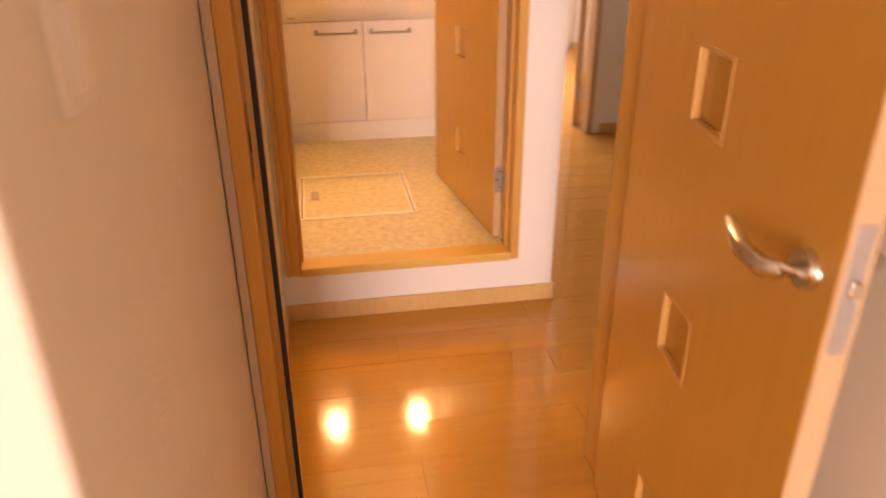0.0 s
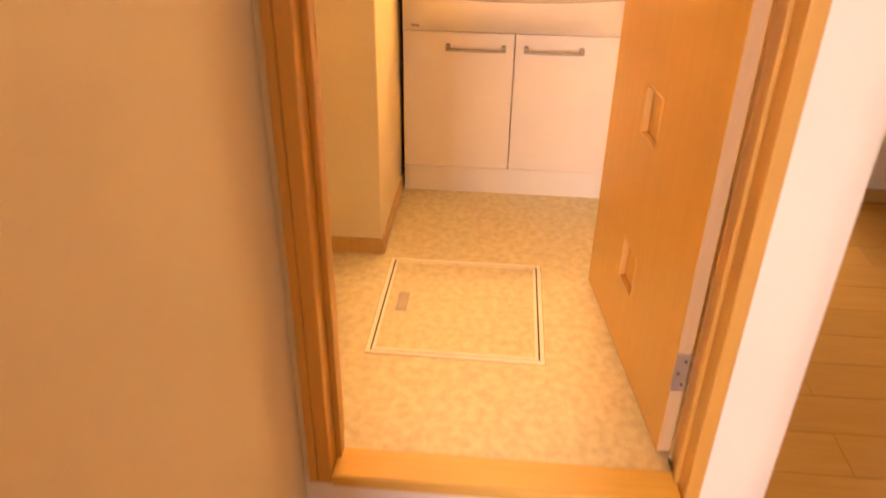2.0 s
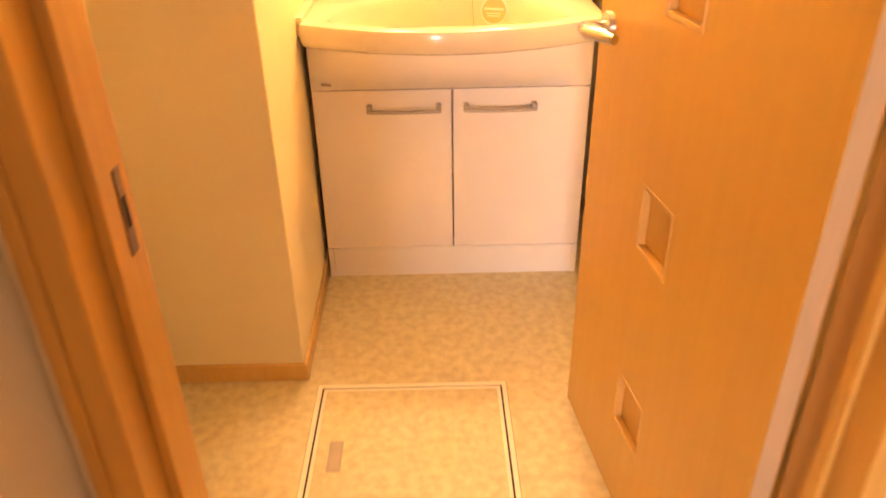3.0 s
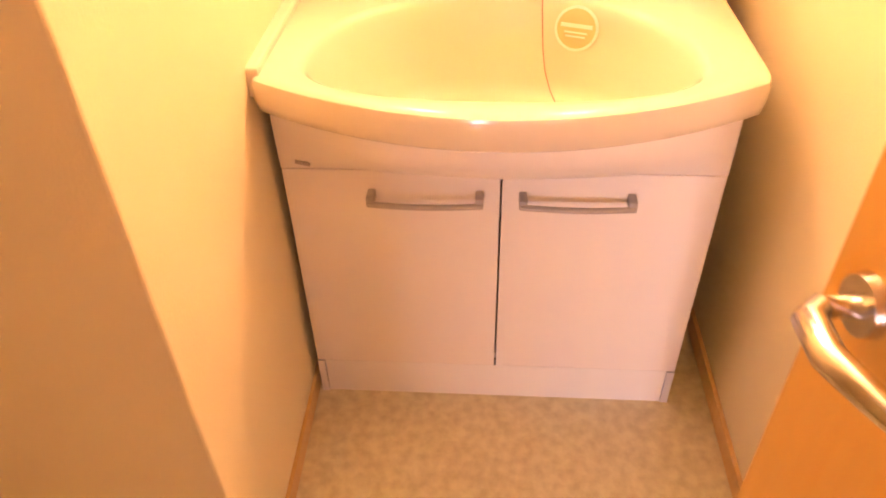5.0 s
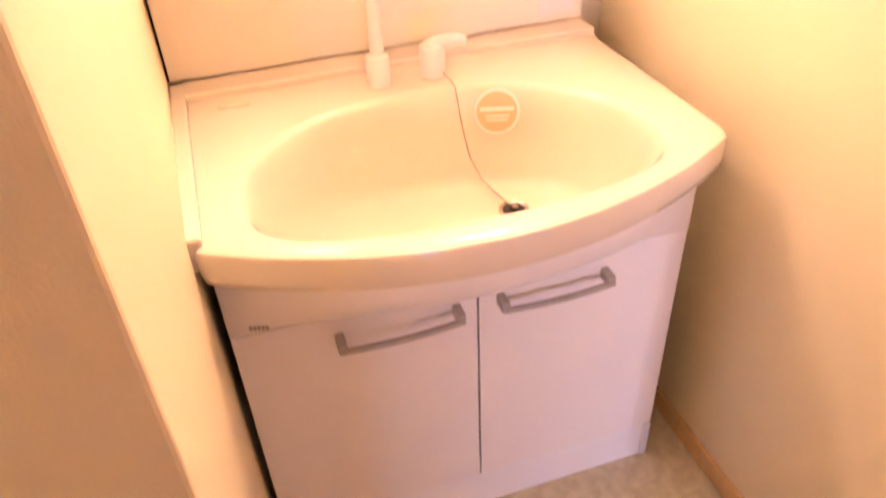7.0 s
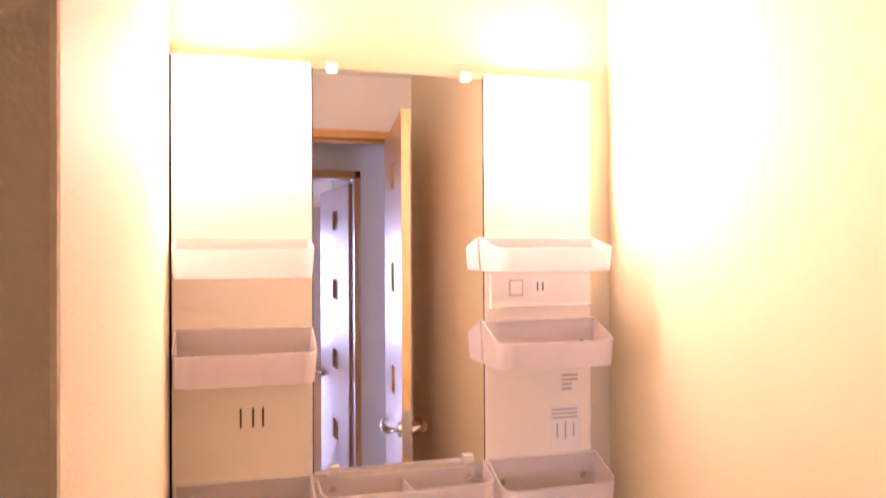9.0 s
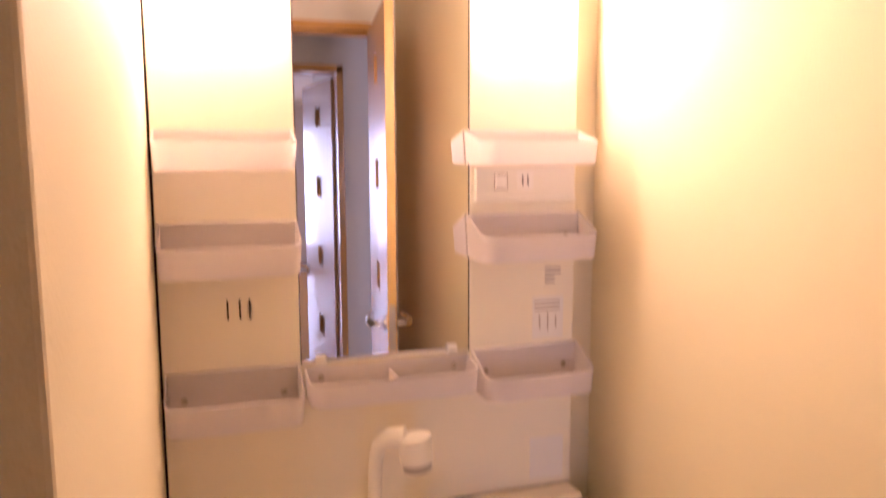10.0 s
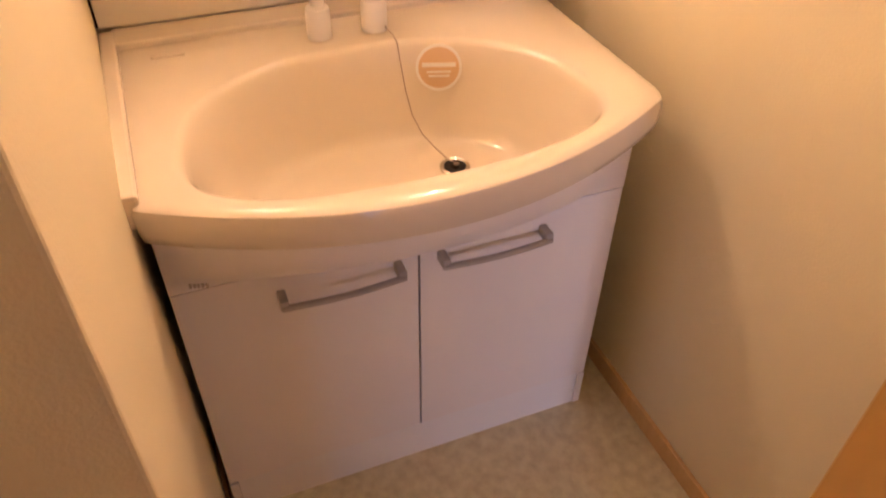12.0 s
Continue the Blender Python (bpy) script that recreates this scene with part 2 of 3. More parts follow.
structure("baseboard", boxes((-0.192, 1.09, 0, -0.185, 1.907, 0.062), (-0.192, 1.907, 0, 0.748, 1.917, 0.062), (0.748, 1.907, 0, 0.757, 3.83, 0.062), bevel=0.002), OAK_TRIM, "pale wood baseboard in the hall")
structure("baseboard", boxes((1.661, 2.80, 0, 1.67, 3.05, 0.062), (1.661, 1.09, 0, 1.67, 1.86, 0.062), (1.66, 3.82, 0, 3.0, 3.83, 0.062), (1.661, 3.05, 0, 3.0, 3.059, 0.062),
                             (2.41, 3.95, 0, 2.42, 6.5, 0.062), bevel=0.002), OAK_TRIM, "pale wood baseboard along the corridor")
structure("baseboard", boxes((-1.0, 2.822, FW, -0.164, 2.831, FW + 0.05), (0.669, 2.03, FW, 0.679, 3.83, FW + 0.05), (-1.0, 2.03, FW, -0.991, 2.822, FW + 0.05), bevel=0.002), OAK_TRIM, "honey wood baseboard in the washroom")
structure("baseboard", boxes((-0.210, 0.075, 0, -0.202, 0.938, 0.062), (-0.37, 0.067, 0, -0.202, 0.075, 0.062), bevel=0.002), OAK_TRIM, "pale wood baseboard in the room")

structure("baseboard", skew(boxes((-0.172, 2.831, FW, -0.164, 3.83, FW + 0.05), bevel=0.002)), OAK_TRIM, "honey wood baseboard along the nib")

# door frames: jambs, heads, stops and the raised washroom sill
structure("trim", boxes((-0.160, 1.903, 0.176, -0.131, 2.045, 2.215), (-0.178, 1.903, 0.176, -0.1605, 1.9165, 2.215), (0.590, 1.903, 0.176, 0.619, 2.034, 2.215), (-0.131, 1.903, 2.18, 0.590, 2.034, 2.215), bevel=0.003), OAK_FRAME, "honey wood washroom door frame")
structure("trim", boxes((-0.131, 1.955, FW, -0.119, 1.985, 2.18), (0.581, 1.955, FW, 0.590, 1.979, 2.18), (-0.119, 1.955, 2.168, 0.581, 1.985, 2.18), bevel=0.002), OAK_FRAME, "honey wood door stop")
structure("sill", boxes((-0.131, 1.900, 0.172, 0.590, 1.986, FW + 0.003), bevel=0.004), SILL, "golden wood raised door sill")
structure("trim", boxes((-0.190, 0.944, 0, -0.160, 1.004, 2.15), (-0.179, 1.0045, 0, -0.137, 1.034, 2.15), (-0.190, 1.0345, 0, -0.170, 1.096, 2.15),
                        (0.585, 0.940, 0, 0.62, 1.103, 2.15), (-0.199, 0.940, 2.11, 0.62, 1.103, 2.15), bevel=0.002), OAK_FRAME, "honey wood room door frame")
structure("trim", boxes((-0.207, 0.938, 0, -0.1905, 0.957, 2.15), bevel=0.002), PALE, "pale edge strip of the room door frame")
structure("trim", boxes((-0.1475, 0.9970, 0, -0.1372, 1.0043, 2.11)), DARK, "dark rubber seal in the door frame")
structure("trim", boxes((1.575, 3.818, 0, 1.61, 3.91, 2.1), (0.757, 3.818, 0, 0.80, 3.96, 2.1), (0.80, 3.818, 2.065, 1.575, 3.96, 2.1), bevel=0.003), BAND, "pale wood far door frame")
structure("trim", boxes((1.648, 2.765, 0, 1.672, 2.80, 2.1), (1.648, 1.86, 0, 1.672, 1.895, 2.1), (1.648, 1.895, 2.065, 1.672, 2.765, 2.1), bevel=0.003), INSET, "pale corridor door frame")


# ---- doors ----
def leaf(parent, W, Hh, T, us, centres, size, material, latch):
    """A flush door leaf, hinge at u = 0, with square recesses on both faces."""
    s = size / 2
    ucuts = [0, us - s, us + s, W]
    zcuts = [0.0]
    for c in centres:
        zcuts += [c - s, c + s]
    zcuts.append(Hh)
    deep = 0.015
    bm = bmesh.new()
    for side in (-1, 1):
        y, yi = side * T / 2, side * (T / 2 - deep)
        for i in range(3):
            for j in range(len(zcuts) - 1):
                a, b, c, d = ucuts[i], ucuts[i + 1], zcuts[j], zcuts[j + 1]
                hole = i == 1 and j % 2 == 1
                p = [(a, c), (b, c), (b, d), (a, d)]
                yy = yi if hole else y
                bm.faces.new([bm.verts.new((u, yy, z)) for u, z in p])
                if hole:
                    for k in range(4):
                        (u0, z0), (u1, z1) = p[k], p[(k + 1) % 4]
                        bm.faces.new([bm.verts.new(v) for v in ((u0, y, z0), (u1, y, z1), (u1, yi, z1), (u0, yi, z0))])
    h = T / 2
    for q in (((0, -h, 0), (0, h, 0), (0, h, Hh), (0, -h, Hh)), ((W, -h, 0), (W, -h, Hh), (W, h, Hh), (W, h, 0)),
              ((0, -h, Hh), (0, h, Hh), (W, h, Hh), (W, -h, Hh)), ((0, -h, 0), (W, -h, 0), (W, h, 0), (0, h, 0))):
        bm.faces.new([bm.verts.new(v) for v in q])
    bmesh.ops.remove_doubles(bm, verts=bm.verts, dist=0.0005)
    body = part("leaf", bm, material, parent)
    part("edge_strip", boxes((W, -T / 2 + 0.001, 0, W + 0.002, T / 2 - 0.001, Hh)), latch, parent, "pale edge banding")
    part("edge_strip", boxes((-0.0002, -T / 2 + 0.001, 0, 0.0, T / 2 - 0.001, Hh)), BAND, parent, "pale edge banding")
    for c in centres:
        for side in (-1, 1):
            y0, y1 = sorted((side * (T / 2 - deep + 0.0005), side * (T / 2 + 0.0012)))
            w = 0.009
            part("inset_frame", boxes((us - s, y0, c - s, us - s + w, y1, c + s), (us + s - w, y0, c - s, us + s, y1, c + s),
                                      (us - s + w, y0, c - s, us + s - w, y1, c - s + w), (us - s + w, y0, c + s - w, us + s - w, y1, c + s), bevel=0.002), INSET, parent, "pale square inset moulding")
    return body


def lever_set(parent, u, z, T, toward, sides=(-1, 1)):
    """Rose and lever on both faces; the lever points along toward."""
    for side in sides:
        y = side * T / 2
        bm = bmesh.new()
        cyl(bm, (u, y, z), (u, y + side * 0.010, z), 0.026, 0.024)
        rose = part("handle_rose", bm, CHROME, parent, "round satin chrome rose", True)
        bm = bmesh.new()
        yy = y + side * 0.008
        sweep(bm, [(u, yy, z), (u, yy + side * 0.028, z), (u + toward * 0.012, yy + side * 0.042, z), (u + toward * 0.05, yy + side * 0.048, z + 0.004),
                   (u + toward * 0.09, yy + side * 0.040, z + 0.008), (u + toward * 0.125, yy + side * 0.030, z + 0.008)],
              [0.011, 0.011, 0.013, 0.0125, 0.011, 0.008], 14)
        part("lever", bm, CHROME, parent, "curved satin chrome lever", True)


def hinge(parent, z, T, side):
    """Butt hinge: a plate let into the leaf's edge, a barrel in three knuckles and a plate on the jamb."""
    h = 0.095
    y = side * (T / 2 + 0.008)
    bm = boxes((-0.0026, -T / 2 + 0.001, z, -0.0003, T / 2, z + h), (-0.050, y - 0.001, z, -0.004, y + 0.001, z + h), bevel=0.0005)
    ob = part("hinge", bm, STEEL, parent, "steel butt hinge")
    bm = bmesh.new()
    for a, b in ((0.0, 0.031), (0.032, 0.063), (0.064, 0.095)):
        cyl(bm, (-0.006, y, z + a), (-0.006, y, z + b), 0.0062, n=14)
    cyl(bm, (-0.006, y, z + h), (-0.006, y, z + h + 0.005), 0.0045, 0.002, n=14)
    part("barrel", bm, CHROME, ob, "", True)
    bm = bmesh.new()
    for k, dz in ((-0.006, 0.018), (0.005, 0.047), (-0.006, 0.077)):
        cyl(bm, (-0.0024, k, z + dz), (-0.0030, k, z + dz), 0.0034, n=10)
    part("screws", bm, DARK, ob, "dark screw heads")


T = 0.030
ang = math.degrees(math.atan2(0.702, -0.091))
wd = thing("washroom_door", pose(0.572, 2.041, FW + 0.006, 0, 0, ang), "honey veneer washroom door standing open, square insets", "door")
leaf(wd, 0.70, 1.965, T, 0.375, [0.240, 0.625, 1.010, 1.395, 1.780], 0.122, OAK, OAK_EDGE)
lever_set(wd, 0.650, 0.885, T, -1)
for z in (0.17, 1.65):
    hinge(wd, z, T, -1)
part("latch_plate", boxes((0.702, -0.011, 0.80, 0.7035, 0.011, 0.96), bevel=0.0006), STEEL, wd, "steel latch plate")

T = 0.036
ang = math.degrees(math.atan2(-0.995, -0.10))
rd = thing("room_door", pose(0.588, 0.985, 0.008, 0, 0, ang), "honey veneer room door standing open, square insets", "door")
leaf(rd, 0.70, 2.085, T, 0.318, [0.215, 0.63, 1.055, 1.475, 1.89], 0.128, OAK, BAND)
lever_set(rd, 0.645, 0.93, T, -1)
for z in (0.17, 1.65):
    hinge(rd, z, T, 1)
part("latch_plate", boxes((0.702, -0.011, 0.85, 0.7035, 0.011, 1.01), bevel=0.0006), STEEL, rd, "steel latch plate")
part("latch_bolt", boxes((0.7035, -0.006, 0.925, 0.711, 0.006, 0.945), bevel=0.002), CHROME, rd, "chrome latch bolt")

cd = thing("corridor_door", pose(1.668, 2.762, 0.008), "plain tan corridor door, closed", "door")
part("leaf", boxes((-0.008, -0.864, 0, 0.0, 0.0, 2.055), bevel=0.002), INSET, cd)
bm = bmesh.new()
cyl(bm, (-0.008, -0.80, 0.95), (-0.05, -0.80, 0.95), 0.022)
part("knob", bm, CHROME, cd, "chrome knob", True)
fd = thing("far_room_door", pose(1.556, 3.975, 0.008, 0, 0, 58), "honey veneer door of the far room, open", "door")
part("leaf", boxes((0.0, -0.018, 0, 0.72, 0.018, 2.05), bevel=0.002), OAK, fd)
part("edge_strip", boxes((-0.0015, -0.017, 0, -0.0002, 0.017, 2.05)), BAND, fd, "tan edge banding")
for z in (0.17, 1.65):
    hinge(fd, z, 0.036, -1)

sp2 = thing("strike_plate", pose(-0.1305, 2.029, 1.085), "dull bronze strike plate on the washroom door frame", "strike plate", "strike plates")
part("plate", boxes((0.0, -0.019, -0.045, 0.0016, -0.003, 0.045), bevel=0.0005), BRONZE, sp2)
part("slot", boxes((0.0014, -0.015, -0.016, 0.0022, -0.007, 0.016)), DARK, sp2, "dark latch slot")
sp = thing("strike_plate", pose(-0.160, 0.9955, 0.93), "dull bronze strike plate let into the room door frame", "strike plate", "strike plates")
part("plate", boxes((0.0, -0.030, -0.07, 0.0016, 0.0, 0.07), bevel=0.0005), BRONZE, sp)
part("slot", boxes((0.0014, -0.02, -0.02, 0.0022, -0.006, 0.02)), DARK, sp, "dark latch slot")


# ---- windows of the rooms that light the place ----
def window(name, x0, x1, y, z0, z1):
    w = thing(name, pose(0, 0, 0), "white framed sliding window", "window")
    tagged(w, kind="structure")
    part("window_frame", boxes((x0, y - 0.04, z0, x0 + 0.04, y + 0.04, z1), (x1 - 0.04, y - 0.04, z0, x1, y + 0.04, z1), (x0 + 0.04, y - 0.04, z0, x1 - 0.04, y + 0.04, z0 + 0.04),
                               (x0 + 0.04, y - 0.04, z1 - 0.04, x1 - 0.04, y + 0.04, z1), ((x0 + x1) / 2 - 0.02, y - 0.03, z0 + 0.04, (x0 + x1) / 2 + 0.02, y + 0.03, z1 - 0.04)), STEEL, w)
    for a, b in ((x0 + 0.04, (x0 + x1) / 2 - 0.02), ((x0 + x1) / 2 + 0.02, x1 - 0.04)):
        p = part("pane", boxes((a, y - 0.003, z0 + 0.04, b, y + 0.003, z1 - 0.04)), GLASS, w)
        p.visible_shadow = False


window("window_1", -1.90, -0.50, -6.55, 0.25, 2.05)
window("window_2", 0.85, 1.85, 6.55, 0.75, 1.95)

# ---- light switch on the room wall ----
sw = thing("light_switch", pose(-0.210, 0.245, 1.232, 0, 0, 90), "ivory wall switch with a wide rocker", "light switch")
part("plate", boxes((-0.035, -0.007, -0.045, 0.035, 0.0, 0.045), bevel=0.003), IVORY, sw)
part("rocker", boxes((-0.020, -0.010, -0.032, 0.020, -0.007, 0.032), bevel=0.002), STICKER, sw)

# ---- underfloor hatch in the washroom floor ----
X0, X1, Y0, Y1 = -0.137, 0.325, 2.318, 2.798
ha = thing("floor_hatch", pose(0, 0, FW), "vinyl-covered underfloor hatch with a pale metal frame", "floor hatch")
w = 0.011
part("frame", boxes((X0, Y0, -0.02, X0 + w, Y1, 0.0035), (X1 - w, Y0, -0.02, X1, Y1, 0.0035), (X0 + w, Y0, -0.02, X1 - w, Y0 + w, 0.0035), (X0 + w, Y1 - w, -0.02, X1 - w, Y1, 0.0035), bevel=0.001), ALU, ha, "outer pale metal frame")
part("gap", boxes((X0 + w, Y0 + w, -0.01, X1 - w, Y1 - w, 0.0008)), DARK, ha, "dark open joint")
part("seam", boxes((X0 - 0.0015, Y0 - 0.0015, -0.002, X1 + 0.0015, Y0, 0.0006), (X0 - 0.0015, Y1, -0.002, X1 + 0.0015, Y1 + 0.0015, 0.0006), (X0 - 0.0015, Y0, -0.002, X0, Y1, 0.0006), (X1, Y0, -0.002, X1 + 0.0015, Y1, 0.0006)), JOINT, ha, "dark brown seam round the frame")
g = w + 0.0045
part("lid_edge", boxes((X0 + g, Y0 + g, 0.0, X0 + g + 0.008, Y1 - g, 0.003), (X1 - g - 0.008, Y0 + g, 0.0, X1 - g, Y1 - g, 0.003), (X0 + g + 0.008, Y0 + g, 0.0, X1 - g - 0.008, Y0 + g + 0.008, 0.003),
                       (X0 + g + 0.008, Y1 - g - 0.008, 0.0, X1 - g - 0.008, Y1 - g, 0.003), bevel=0.0008), ALU, ha, "inner pale metal edge")
g += 0.008
part("lid", boxes((X0 + g, Y0 + g, 0.0, X1 - g, Y1 - g, 0.0022)), VINYL, ha, "mottled vinyl lid")
pull = part("pull", boxes((-0.086, 2.515, 0.0024, -0.055, 2.605, 0.0042), bevel=0.0008), GREY, ha, "flush grey ring pull")
part("pull_slot", boxes((-0.078, 2.522, 0.004, -0.062, 2.598, 0.0047)), INK, pull)

# ---- vanity unit ----
CX = 0.2045
va = thing("vanity_unit", pose(CX, 3.31, FW), "white two-door vanity unit with an ivory moulded basin", "vanity unit")
L, R, BACK = -0.370, 0.3785, 0.50
part("body", boxes((L, 0.019, 0.10, L + 0.016, BACK, 0.70), (R - 0.016, 0.019, 0.10, R, BACK, 0.70), (L + 0.016, 0.02, 0.10, R - 0.016, BACK, 0.116), (L + 0.016, 0.02, 0.575, R - 0.016, 0.04, 0.592), (L + 0.016, BACK - 0.01, 0.116, R - 0.016, BACK, 0.70)), CABINET, va)
part("kick_board", boxes((L + 0.016, 0.0012, 0.0, R - 0.016, 0.016, 0.0970)), KICK, va, "white kick board")
part("side_foot", boxes((L, -0.002, 0.0, L + 0.015, BACK, 0.096)), KICK, va)
part("side_foot", boxes((R - 0.015, -0.002, 0.0, R, BACK, 0.096)), KICK, va)
for a, b, h0, h1 in ((L, 0.005, -0.225, -0.022), (0.0085, R, 0.036, 0.236)):
    d = part("door", boxes((a, 0.0, 0.0982, b, 0.018, 0.5832), bevel=0.0012), CABINET, va, "plain white laminate door")
    bm = bmesh.new()
    zz = 0.536
    n = 10
    for x in (h0 + 0.008, h1 - 0.008):
        box(bm, x - 0.007, -0.030, zz - 0.010, x + 0.007, 0.001, zz + 0.010, bevel=0.003)
    pts = [(h0 + 0.004 + (h1 - h0 - 0.008) * i / n, -0.028 - 0.006 * math.sin(math.pi * i / n), zz - 0.004) for i in range(n + 1)]
    sweep(bm, pts, 0.0062, 12, 0.8)
    part("handle", bm, GREY, d, "grey satin bar handle", True)


def front(x):
    """Depth of the curved basin front at x from its middle."""
    return -0.154 + 0.116 * (abs(x) / 0.385) ** 2.0


def outer_radius(a, yc, grow):
    lo, hi = 0.0, 1.2
    c, s = math.cos(a), math.sin(a)
    for _ in range(34):
        r = (lo + hi) / 2
        x, y = r * c, yc + r * s
        reach = (0.402 if x > 0 else 0.380) - grow
        inside = abs(x) < reach and y < 0.455 and y > front(x) + grow
        # round the two front corners
        rad = 0.072 if x > 0 else 0.024
        fx, fy = reach - rad, front(reach - rad) + grow + rad
        if inside and abs(x) > fx and y < fy and math.hypot(abs(x) - fx, y - fy) > rad:
            inside = False
        lo, hi = (r, hi) if inside else (lo, r)
    return lo


def basin_mesh():
    N, yc = 144, 0.035
    bx, by0, by1 = 0.309, 0.137, 0.255       # half width, front and back reach of the bowl
    top = 0.772
    rings = []
    angs = [i * math.tau / N for i in range(N)]

    def bowl(a, k, cx, cy, fx, fy):
        c, s = math.cos(a), math.sin(a)
        e = 2.0 / (2.5 if s < 0 else 2.25)
        x = bx * math.copysign(abs(c) ** e, c)
        y = (by1 if s > 0 else by0) * math.copysign(abs(s) ** e, s)
        return (k * x * fx + cx, yc + k * y * fy + cy)

    # bowl, from the drain outwards: (scale, x shift, y shift, z)
    prof = [(0.02, 0.115, 0.085, 0.600), (0.15, 0.09, 0.065, 0.601), (0.45, 0.03, 0.022, 0.606), (0.68, 0.01, 0.012, 0.611), (0.755, 0.004, 0.007, 0.618), (0.81, 0.002, 0.005, 0.634), (0.865, 0.0, 0.003, 0.664),
            (0.905, 0.0, 0.0, 0.695), (0.94, 0.0, 0.0, 0.727), (0.966, 0.0, 0.0, 0.749), (0.986, 0.0, 0.0, 0.762), (1.007, 0.0, 0.0, 0.7700), (1.035, 0.0, 0.0, 0.773)]
    bm = bmesh.new()
    for k, sx, sy, z in prof:
        rings.append([bm.verts.new((*bowl(a, k, sx, sy, 1, 1), z)) for a in angs])
    edge = [Vector(bowl(a, 1.035, 0, 0, 1, 1)) for a in angs]
    for grow, z, mix in ((0.0, top + 0.002, 0.5), (0.010, top + 0.001, 1), (0.003, top - 0.003, 1), (0.0, top - 0.012, 1), (0.001, top - 0.040, 1), (0.004, top - 0.054, 1), (0.012, top - 0.060, 1), (0.05, top - 0.060, 1)):
        ring = []
        for i, a in enumerate(angs):
            d = edge[i] - Vector((0, yc))
            aa = math.atan2(d.y, d.x)
            r = outer_radius(aa, yc, grow)
            o = Vector((r * math.cos(aa), yc + r * math.sin(aa)))
            p = edge[i].lerp(o, mix)
            ring.append(bm.verts.new((p.x, p.y, z)))
        rings.append(ring)
    for r0, r1 in zip(rings, rings[1:]):
        for i in range(N):
            bm.faces.new((r0[i], r0[(i + 1) % N], r1[(i + 1) % N], r1[i]))
    bm.faces.new(rings[0])
    return bm


ba = part("basin", basin_mesh(), CERAMIC, va, "ivory moulded basin with a bowed front", True)
# raised lip along the left side and the back ledge
part("side_lip", boxes((-0.392, -0.035, 0.735, -0.366, 0.460, 0.786), bevel=0.005), CERAMIC, ba, "raised side lip")
part("back_ledge", boxes((-0.372, 0.405, 0.70, 0.402, 0.472, 0.7843), bevel=0.005), CERAMIC, ba, "raised back ledge")


def apron_mesh():
    bm = bmesh.new()
    n = 40
    rows = []
    for f in range(9):
        t = f / 8
        row = []
        for i in range(n + 1):
            x = L + (R - L) * i / n
            y_top = min(front(x) + 0.016, 0.0) * (1 - min(1.0, abs(x) / 0.38) ** 8)
            y = y_top * (1 - t ** 2.4) - 0.0005
            row.append(bm.verts.new((x, y, 0.715 + (0.585 - 0.715) * t)))
        rows.append(row)
    for a, b in zip(rows, rows[1:]):
        for i in range(n):
            bm.faces.new((a[i], a[i + 1], b[i + 1], b[i]))
    for i in (0, n):
        base = [bm.verts.new((L + (R - L) * i / n, 0.03, z)) for z in (0.715, 0.585)]
        bm.faces.new([r[i] for r in rows] + base[::-1])
    return bm


part("apron", apron_mesh(), CABINET, va, "white curved apron under the basin", True)
def apron_y(x, z):
    """Depth of the apron's face at x and height z."""
    t = (0.715 - z) / 0.13
    return min(front(x) + 0.016, 0.0) * (1 - min(1.0, abs(x) / 0.38) ** 8) * (1 - t ** 2.4) - 0.0005


bm = bmesh.new()
for k in range(5):
    x = L + 0.030 + 0.0055 * k
    box(bm, x, apron_y(x + 0.004, 0.609) - 0.0006, 0.602, x + 0.0042, apron_y(x, 0.602) + 0.003, 0.609)
part("maker_mark", bm, INK, va, "small grey maker's mark")

# drain, plug and cord
DX, DY, DZ = 0.119, 0.126, 0.608
bm = bmesh.new()
lathe(bm, (DX, DY, DZ), [(0.026, -0.004), (0.026, 0.001), (0.0235, 0.0026), (0.0195, 0.001), (0.0185, -0.002), (0.002, -0.002)])
dr = part("drain", bm, CHROME, va, "chrome drain ring", True)
bm = bmesh.new()
lathe(bm, (DX, DY, DZ), [(0.0180, -0.002), (0.0180, -0.0005), (0.0160, 0.0004), (0.001, 0.0004)])
part("strainer", bm, DARK, dr, "dark strainer")
bm = bmesh.new()
lathe(bm, (DX, DY - 0.001, DZ + 0.002), [(0.0085, 0.0), (0.0085, 0.003), (0.006, 0.005), (0.001, 0.005)])
pg = thing("drain_plug", pose(CX, 3.31, FW), "small steel plug on a thin cord in the basin", "drain plug")
part("plug", bm, DARK, pg, "dark rubber plug", True)
bm = bmesh.new()
lathe(bm, (DX + 0.001, DY - 0.003, DZ + 0.0072), [(0.0028, 0.0), (0.0052, 0.0), (0.0052, 0.0012), (0.0028, 0.0012)], 20)
part("plug_ring", bm, BRONZE, pg, "small steel ring", True)
bm = bmesh.new()
cord = [(0.064, 0.330, 0.790), (0.067, 0.318, 0.781), (0.071, 0.300, 0.779), (0.074, 0.284, 0.771), (0.0745, 0.276, 0.752), (0.0765, 0.268, 0.722), (0.0785, 0.256, 0.690), (0.0835, 0.240, 0.653), (0.0945, 0.216, 0.624), (0.104, 0.180, 0.616), (0.112, 0.152, 0.6125), (DX, DY + 0.006, 0.613)]
sweep(bm, cord, 0.0012, 8)
part("cord", bm, CORD, pg, "thin beaded cord", True)

